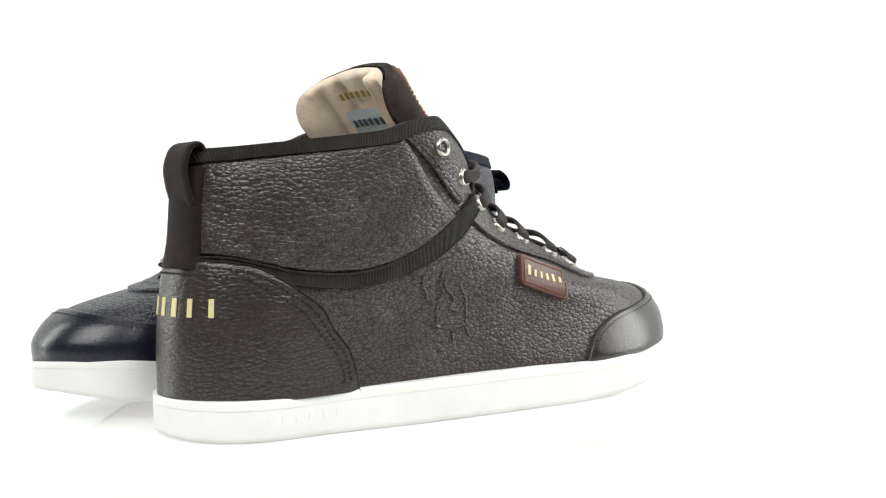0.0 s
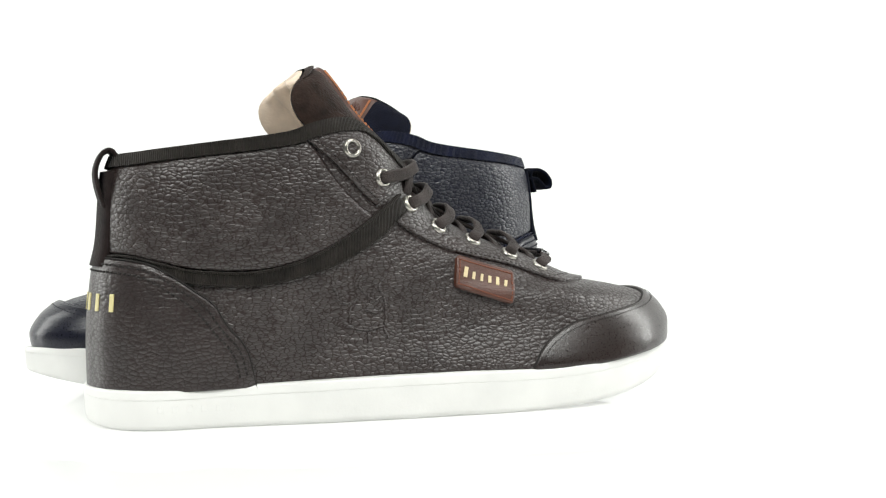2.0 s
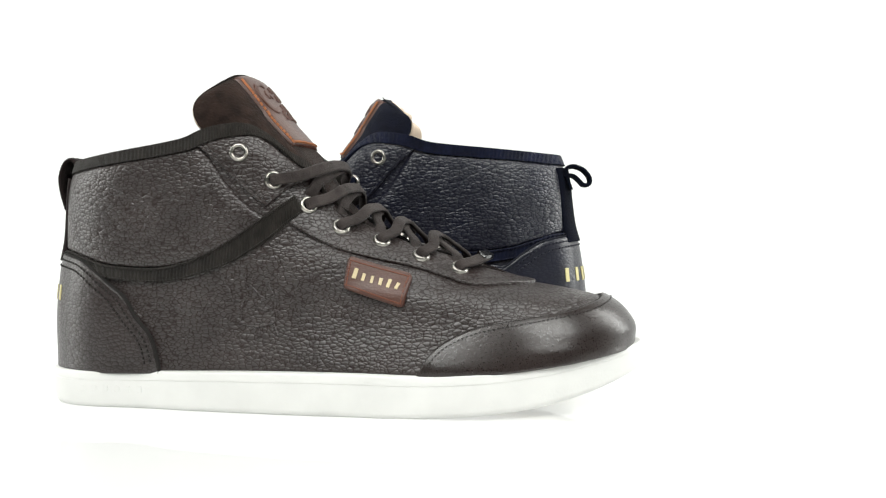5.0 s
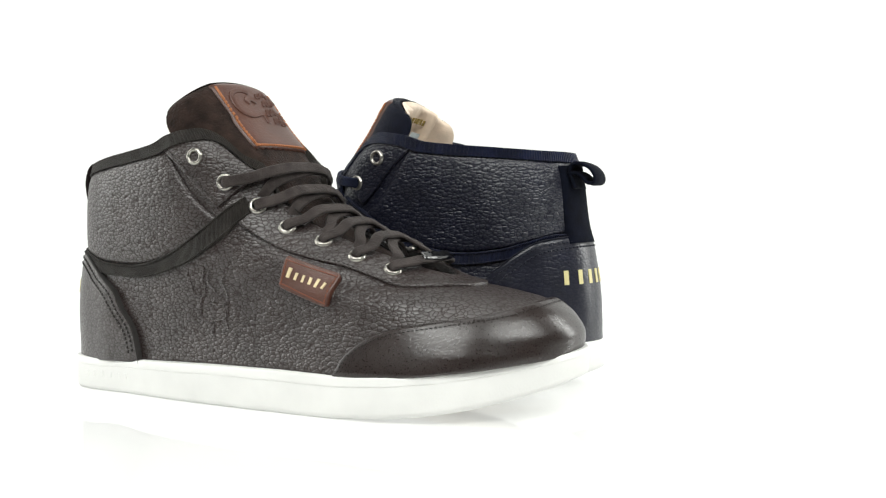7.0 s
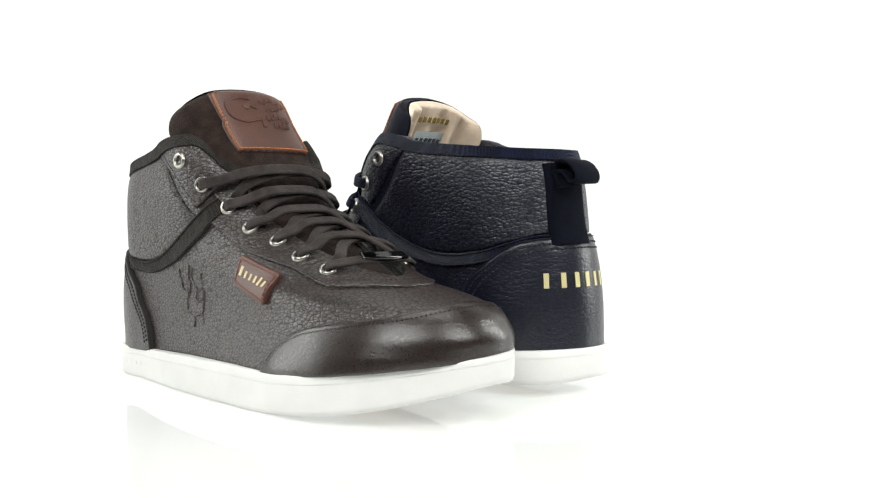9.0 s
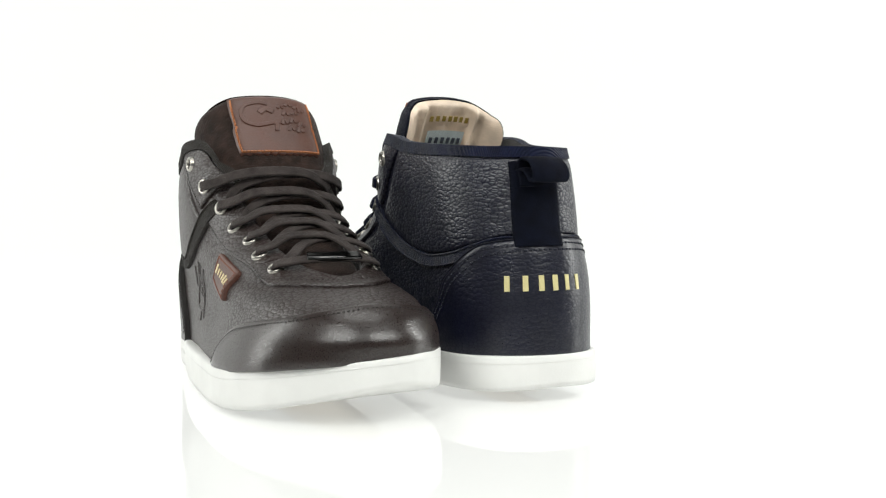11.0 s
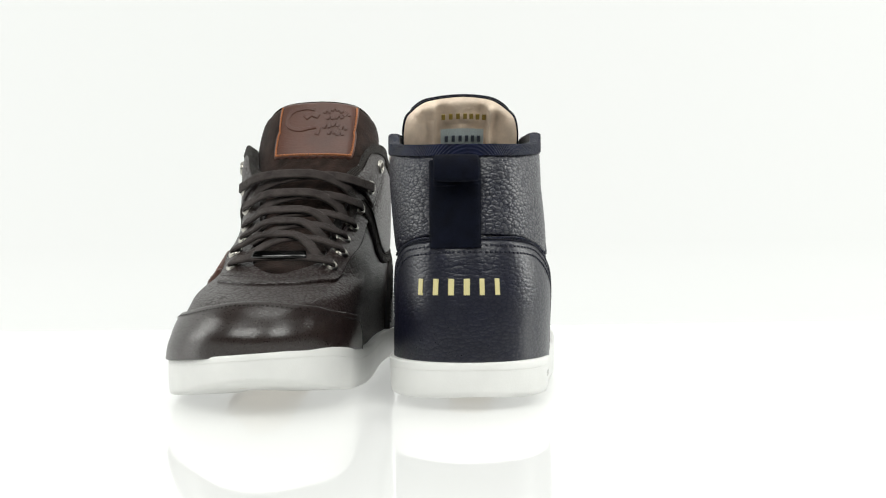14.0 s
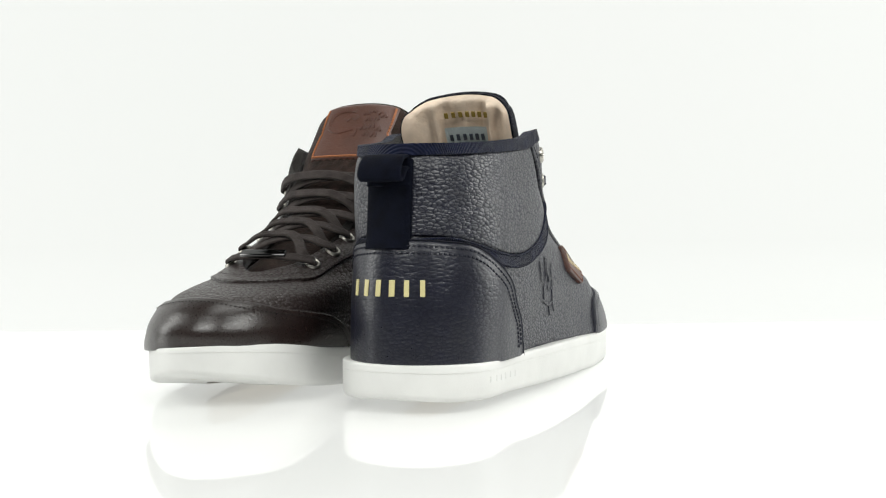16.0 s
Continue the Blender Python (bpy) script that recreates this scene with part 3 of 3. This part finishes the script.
def tongue_shape(a, b, depth=0.0, outer=1.13):
    """a: -1..1 across, b: 0..1 from the vamp to the top; depth goes inwards."""
    ra, rb = .52 if a < 0 else .42, .20
    du, dv = (abs(a) - 1 + ra) / ra, (b - 1 + rb) / rb
    if du > 0 and dv > 0:
        q = max(du, dv) / math.hypot(du, dv)
        a, b = math.copysign(1 - ra + du * q * ra, a), 1 - rb + dv * q * rb
    k = b * (len(TONGUE) - 1)
    ks = list(range(len(TONGUE)))
    x, z = table(k, ks, [p[0] for p in TONGUE]), table(k, ks, [p[1] for p in TONGUE])
    hw = table(b, (0, .3, .6, .75, .9, 1), (.018, .024, .032, .0370, .0375, .0365))
    bow = table(b, (0, .3, .55, .7, 1), (.004, .006, .012, .024, .027))
    drop = .0065 * abs(a) ** 2 * max(0.0, (b - .55) / .45) ** 1.5
    back = bow * abs(a) ** 4.6
    d = Vector((-.80, 0, -.60)) if b < .6 else Vector((-.93, 0, -.36))
    low = .004 * (1 - min(1.0, b / .6))
    hw *= outer if a < 0 else .98
    p = Vector((x - back + drop * .2, a * hw, z - drop - low - (back * .55 if b < .6 else back * .10)))
    inward = Vector((d.x, -a * .35, d.z)).normalized()
    return p + inward * depth


def make_tongue(kit, parent, sink, lean, outer):
    def tongue_at(a, b, depth=0.0):
        p = tongue_shape(a, b, depth, outer)
        high = max(0.0, (b - .45) / .55)
        p.z -= sink * high
        p.x += lean * high
        return p

    na, nb = 57, 40
    bs = list(np.linspace(0, .93, nb - 7)) + [.95, .965, .98, .99, .995, .998, 1.0]
    verts = []
    aa = [-1, -.985, -.96] + list(np.linspace(-.92, .92, na - 6)) + [.96, .985, 1]
    for a in aa:
        for b in bs:
            e = max((abs(a) - .9) / .1, (b - .95) / .05, 0.0)
            verts.append(tongue_at(a, b, .0055 * (1 - math.sqrt(max(0.0, 1 - e * e)))))
    faces = grid_faces(na, nb)
    tongue = obj("tongue", verts, faces, kit["suede"], parent, "padded suede tongue")
    # rim and back
    verts, inner = [], []
    nb2 = 26
    for a in aa:
        for b in np.linspace(.5, 1, nb2):
            e = max((abs(a) - .9) / .1, (b - .97) / .03, 0.0)
            fold = .0016 * math.sin(a * 9 + 1.2) * math.exp(-((b - .8) / .2) ** 2) + .0062 * math.exp(-((a + .55 + .1 * (b - .8)) / .075) ** 2) + .0046 * math.exp(-((a - .56) / .07) ** 2) + .0004 * math.sin(a * 23 + 7 * b) * math.sin(b * 17 + a * 5)
            verts.append(tongue_at(a, float(b), .0105 - .0040 * (1 - abs(a) ** 8) - .0056 * (1 - math.sqrt(max(0.0, 1 - e * e)))))
            inner.append(tongue_at(a * .992, .5 + (float(b) - .5) * .992, .0112 - .0040 * e * e + fold * (1 - e * e)))
    obj("tongue_back", verts, grid_faces(na, nb2), kit["suede"], tongue, "suede turned over the tongue's edge")
    obj("tongue_lining", inner, grid_faces(na, nb2), LINING, tongue, "creased beige leather tongue lining")
    # leather patch sewn on the front
    pl, pr, pb = -.585, .675, (.685, .984)
    verts = []
    nu, nv = 22, 18
    for i in range(nu):
        a = pl + (pr - pl) * i / (nu - 1)
        for k in range(nv):
            b = pb[0] + (pb[1] - pb[0]) * k / (nv - 1)
            e = 0.4 if i in (0, nu - 1) or k in (0, nv - 1) else 1.0
            zig = .010 * (1 if i % 2 else 0) if k == 0 else 0
            verts.append(tongue_at(a, b + zig, -.0016 * e))
    n0 = len(verts)
    rim = [i * nv for i in range(nu)] + [(nu - 1) * nv + k for k in range(1, nv)] + [i * nv + nv - 1 for i in range(nu - 2, -1, -1)] + [k for k in range(nv - 2, 0, -1)]
    for i in rim:
        a, b = pl + (pr - pl) * (i // nv) / (nu - 1), pb[0] + (pb[1] - pb[0]) * (i % nv) / (nv - 1)
        verts.append(tongue_at(a, b, .003))
    m = len(rim)
    faces = grid_faces(nu, nv) + [(rim[i], rim[(i + 1) % m], n0 + (i + 1) % m, n0 + i) for i in range(m)]
    badge = obj("tongue_patch", verts, faces, TAN, tongue, "cognac leather patch with pinked lower edge")

    def sew(path, count, name="thread"):
        verts, faces = [], []
        for k in range(count):
            t = (k + .5) / count
            a, b = path(t)
            a2, b2 = path(t + .01)
            p = tongue_at(a, b, -.0017)
            d = (tongue_at(a2, b2, -.0017) - p).normalized()
            n = Vector((.75, 0, .65))
            s = n.cross(d).normalized()
            q = len(verts)
            for u, v, h in ((-1, -1, -1), (1, -1, -1), (1, 1, -1), (-1, 1, -1), (-.7, -.6, 1), (.7, -.6, 1), (.7, .6, 1), (-.7, .6, 1)):
                verts.append(p + d * (u * .0010) + s * (v * .0006) + n * (h * .0005))
            faces += [tuple(q + i for i in f) for f in ((4, 5, 6, 7), (0, 1, 5, 4), (1, 2, 6, 5), (2, 3, 7, 6), (3, 0, 4, 7))]
        obj(name, verts, faces, TAN_EDGE, badge, "orange thread", False)

    sew(lambda t: (-.545, .70 + .262 * t), 20)
    sew(lambda t: (.635, .70 + .262 * t), 20)
    sew(lambda t: (-.54 + 1.17 * t, .703), 24)
    # emblem pressed into the patch: a hooked bow and knots
    def stroke(pts, width):
        path = [tongue_at(.04 + a * 1.1, .89 + (b - .89) * 1.05 - .028, -.0015) for a, b in pts]
        ribbon("pressed_emblem", path, [Vector((.75, 0, .65))] * len(path), width * 1.35, .0017, TAN, badge)
    stroke([(-.02, .83), (-.02, .862), (-.25, .852), (-.40, .868), (-.43, .905), (-.36, .94), (-.2, .955), (-.08, .945)], .0020)
    stroke([(-.20, .90), (-.12, .918), (-.02, .905)], .0030)
    for cx, cy in ((.10, .93), (.22, .945), (.34, .935), (.16, .90), (.29, .905), (.40, .92), (.12, .865), (.25, .872), (.37, .86), (.20, .84), (.33, .835)):
        stroke([(cx - .045, cy - .008), (cx, cy + .012), (cx + .045, cy - .006)], .0016)
    # woven label and stamped line inside the tongue
    verts = []
    for i in range(10):
        a = -.42 + .84 * i / 9
        for b in np.linspace(.68, .845, 8):
            verts.append(tongue_at(a, float(b), .0152))
    label = obj("woven_label", verts, grid_faces(10, 8), LABEL, tongue, "pale blue woven label with dark marks")
    for k in range(6):
        a = -.32 + .128 * k
        p0 = tongue_at(a, .808, .0157)
        block("mark", p0, (0, -1, 0), tongue_at(a, .80, 0) - tongue_at(a, .75, 0), .0019, .0040, .0003, INK, label)
    for k in range(7):
        a = -.42 + .13 * k
        p0 = tongue_at(a, .890, .0138)
        block("stamped_mark", p0, (0, -1, 0), tongue_at(a, .88, 0) - tongue_at(a, .82, 0), .0022, .0034, .0003, OLIVE, tongue)


# ---------------------------------------------------------------- laces
def make_laces(kit, parent):
    def eye_at(k, side):
        x, z = EYELETS[k]
        c = side * c_of(x, z)
        return skin(c, z), skin_normal(c, z)

    def over(c, z, off):
        n = skin_normal(c, z)
        return skin(c, z) + n * off, Vector((n.x * .8 + .2, n.y * .7, n.z)).normalized()

    for k in range(1, 7):
        x0, z0 = EYELETS[k]
        for side in (-1, 1):
            p0, n0 = eye_at(k, side)
            c0 = c_of(x0, z0)
            lift = .0024 if side < 0 else 0.0
            path = [p0 - n0 * .0015, p0 + n0 * .0036]
            ups = [n0, n0]
            if k == 6:
                if side > 0:
                    continue
                stops = [(-.72, .0004, .0048), (-.45, .0010, .0052), (-.2, .0014, .0052), (0, .0015, .0052), (.2, .0014, .0052), (.45, .0010, .0052), (.72, .0004, .0048)]
                for u, dz, o in stops:
                    p, n = over(u * c0, z0 + dz, o)
                    path.append(p)
                    ups.append(n)
                q, nq = eye_at(6, 1)
                path += [q + nq * .0036, q - nq * .0015]
                ups += [nq, nq]
            else:
                z1 = EYELETS[k + 1][1]
                stops = [(.74, .0012, .0050), (.48, .0034, .0048 + lift), (.22, .0048, .0044 + lift), (-.06, .0046, .0042 + lift),
                         (-.32, .0022, .0034 + lift * .5), (-.54, -.0012, .0024), (-.70, (z1 - z0) * .45, .0006), (-.82, (z1 - z0) * .72, -.0030)]
                c1 = c_of(EYELETS[k + 1][0], z1)
                for u, dz, o in stops:
                    p, n = over(side * u * (c0 if u > 0 else (c0 + c1) / 2), z0 + dz, o)
                    path.append(p)
                    ups.append(n)
            ribbon("lace", path, ups, .0058, .0021, kit["lace"], parent, "flat woven lace")
    # metal sleeve on the lowest lace
    pts, ups = [], []
    c0 = c_of(*EYELETS[6])
    for u in (-.42, -.2, 0, .2, .42):
        p, n = over(u * c0, EYELETS[6][1] + .0014, .0060)
        pts.append(p)
        ups.append(n)
    ribbon("lace_plate", pts, ups, .0058, .0034, DARKMETAL, parent, "dark polished metal lace plate")


# ---------------------------------------------------------------- badge, heel print, pull tab
def make_badge(parent):
    corners = ((.1646, .0593), (.1935, .0502), (.1968, .0648), (.1666, .0739))
    def at(u, v, off):
        a = [(1 - u) * corners[0][i] + u * corners[1][i] for i in (0, 1)]
        b = [(1 - u) * corners[3][i] + u * corners[2][i] for i in (0, 1)]
        x, z = a[0] + (b[0] - a[0]) * v, a[1] + (b[1] - a[1]) * v
        c = -c_of(x, z)
        return skin(c, z) + skin_normal(c, z) * off

    def rounded(u, v):
        r, asp = .07, 2.0
        cu, cv = min(max(u, r), 1 - r), min(max(v, r * asp), 1 - r * asp)
        du, dv = (u - cu) / r, (v - cv) / (r * asp)
        m = max(abs(du), abs(dv))
        l = math.hypot(du, dv)
        if m > 0 and l > 1e-6:
            du, dv = du * m / l, dv * m / l
        return cu + du * r, cv + dv * r * asp

    nu, nv = 26, 16
    us, vs = [0, .012, .03, .05] + list(np.linspace(.07, .93, nu - 8)) + [.95, .97, .988, 1], [0, .024, .06, .1] + list(np.linspace(.14, .86, nv - 8)) + [.9, .94, .976, 1]
    verts = [at(*rounded(u, v), .0026 if 0 < u < 1 and 0 < v < 1 else .0018) for u in us for v in vs]
    n0 = len(verts)
    rim = [i * nv for i in range(nu)] + [(nu - 1) * nv + k for k in range(1, nv)] + [i * nv + nv - 1 for i in range(nu - 2, -1, -1)] + [k for k in range(nv - 2, 0, -1)]
    verts += [at(*rounded(us[i // nv], vs[i % nv]), -.001) for i in rim]
    m = len(rim)
    badge = obj("side_badge", verts, grid_faces(nu, nv) + [(rim[i], rim[(i + 1) % m], n0 + (i + 1) % m, n0 + i) for i in range(m)], TAN, parent,
                "cognac leather badge with pale lettering bars")
    around = [(u, .12) for u in np.linspace(.06, .94, 17)] + [(u, .88) for u in np.linspace(.06, .94, 17)]
    ends = [(.05, v) for v in np.linspace(.2, .8, 6)] + [(.95, v) for v in np.linspace(.2, .8, 6)]
    verts, faces = [], []
    for (u, v), flat in [(p, True) for p in around] + [(p, False) for p in ends]:
        p = at(u, v, .0026)
        ex, ez = (at(u + .01, v, .0026) - p).normalized(), (at(u, v + .01, .0026) - p).normalized()
        n = ex.cross(ez)
        lx, lz = (.0011, .00035) if flat else (.00035, .0010)
        b = len(verts)
        for a, c, h in ((-1, -1, -1), (1, -1, -1), (1, 1, -1), (-1, 1, -1), (-.7, -.7, 1), (.7, -.7, 1), (.7, .7, 1), (-.7, .7, 1)):
            verts.append(p + ex * (a * lx) + ez * (c * lz) + n * (h * .0003))
        faces += [tuple(b + i for i in f) for f in ((4, 5, 6, 7), (0, 1, 5, 4), (1, 2, 6, 5), (2, 3, 7, 6), (3, 0, 4, 7))]
    obj("stitching", verts, faces, BADGE_THREAD, badge, "dark red thread", False)
    # lettering as plain bars
    for k, (w, tall) in enumerate(((.0026, .0056), (.0020, .0040), (.0018, .0040), (.0022, .0040), (.0022, .0052), (.0020, .0040))):
        u = .155 + .137 * k
        p = at(u, .50 if k else .54, .0027)
        ex, ez = at(u + .01, .5, .0027) - at(u, .5, .0027), at(u, .52, .0027) - at(u, .48, .0027)
        block("lettering_bar", p, ex, ez, w * .75, tall * .9, .0003, CREAM, badge)


def make_heel_print(parent, shift, pace, z):
    for k, w in enumerate((.0050, .0050, .0050, .0052, .0042, .0042)):
        y = .0192 + shift - pace * k
        p = back_point(y, z, .0031)
        n = (p - back_point(y, z, 0.0)).normalized()
        across = Vector((0, 0, 1)).cross(n)
        block("heel_bar", p, across, n.cross(across), w * .56, .0078, .0003, GOLD, parent)


def back_point(y, z, off):
    """The point of the heel's back at that y and height."""
    side = 1 if y > 0 else -1
    lo, hi = .55, 1.0
    while hi - lo > 1e-4:
        mid = (lo + hi) / 2
        lo, hi = (mid, hi) if abs(skin(side * mid, z).y) > abs(y) else (lo, mid)
    c = side * lo
    return skin(c, z) + skin_normal(c, z) * off


def make_pull_tab(kit, parent, curl):
    yc = .0065 if curl else -.003
    # the strip sewn down the back
    verts = []
    us, zs = np.linspace(-1, 1, 15), list(np.linspace(.071, .1135, 16))
    for u in us:
        for z in zs:
            verts.append(back_point(yc + float(u) * .0112, float(z), .0042 - .0012 * abs(float(u)) ** 12))
    n0, nv = len(verts), len(zs)
    for k in range(nv):
        for u in (-1, 1):
            verts.append(back_point(yc + u * .0114, float(zs[k]), .0004))
    faces = grid_faces(len(us), nv)
    for k in range(nv - 1):
        faces.append((k, k + 1, n0 + 2 * (k + 1), n0 + 2 * k))
        b = (len(us) - 1) * nv
        faces.append((b + k, b + k + 1, n0 + 2 * (k + 1) + 1, n0 + 2 * k + 1))
    tab = obj("pull_tab", verts, faces, kit["tab"], parent, "folded webbing pull tab on the heel")
    if curl:
        loop = [(.0080, .1040), (.0092, .1080), (.0108, .1140), (.0092, .1172), (.0050, .1176), (.0000, .1150), (-.0030, .1106), (-.0026, .1070), (.0008, .1066), (.0034, .1094), (.0070, .1122), (.0120, .1120)]
    else:
        loop = [(.0098, .0980), (.0072, .1070), (.0065, .1150), (.0092, .1222), (.0132, .1238), (.0158, .1185), (.0140, .1070)]
    path = [Vector((x, yc, z - (.0025 if curl else 0.0))) for x, z in loop]
    ups = []
    for i, p in enumerate(path):
        d = (path[min(i + 1, len(path) - 1)] - path[max(i - 1, 0)]).normalized()
        ups.append(Vector((-d.z, 0, d.x)))
    ribbon("loop", path, ups, .0220, .0024, kit["tab"], tab)


def make_sneaker(kit, label, curl):
    ANKLE[-1], ANKLE[1] = (-.12, .06) if curl else (.02, 0.0)
    shoe = new("sneaker")
    tagged(shoe, label, "shoe", group="pair of high-top sneakers")
    shoe.empty_display_size = 0.05
    make_sole(shoe)
    make_upper(kit, shoe)
    make_tongue(kit, shoe, *((.0050, .0080, .86) if curl else (0.0, -.002, 1.13)))
    make_laces(kit, shoe)
    make_badge(shoe)
    make_heel_print(shoe, *((.0025, .0066, .0530) if curl else (-.003, .0076, .0555)))
    make_pull_tab(kit, shoe, curl)
    return shoe


brown_shoe = make_sneaker(BROWN, "dark brown pebbled leather high-top sneaker with white sole", False)
navy_shoe = make_sneaker(NAVY, "navy blue pebbled leather high-top sneaker with white sole", True)


# ---------------------------------------------------------------- the turning
def turn(t):
    """The table's turn in degrees."""
    s = t - 8.0
    return math.degrees(-0.16560105 * s + 0.0000229756 * s * s - 0.00000792105 * s**3)


def motions():
    for shoe, x, y, heading, tilt, lift in ((brown_shoe, -.17359, .06348, -38.81, 0.0, 0.0), (navy_shoe, .10628, -.03218, 145.31, 1.90, .0062)):
        rest = pose(x, y, lift, 0, 0, heading) @ pose(0, 0, 0, 0, tilt, 0)
        walk(shoe, [(k * 0.5, pose(0, 0, 0, 0, 0, turn(k * 0.5)) @ rest) for k in range(33)])


motions()
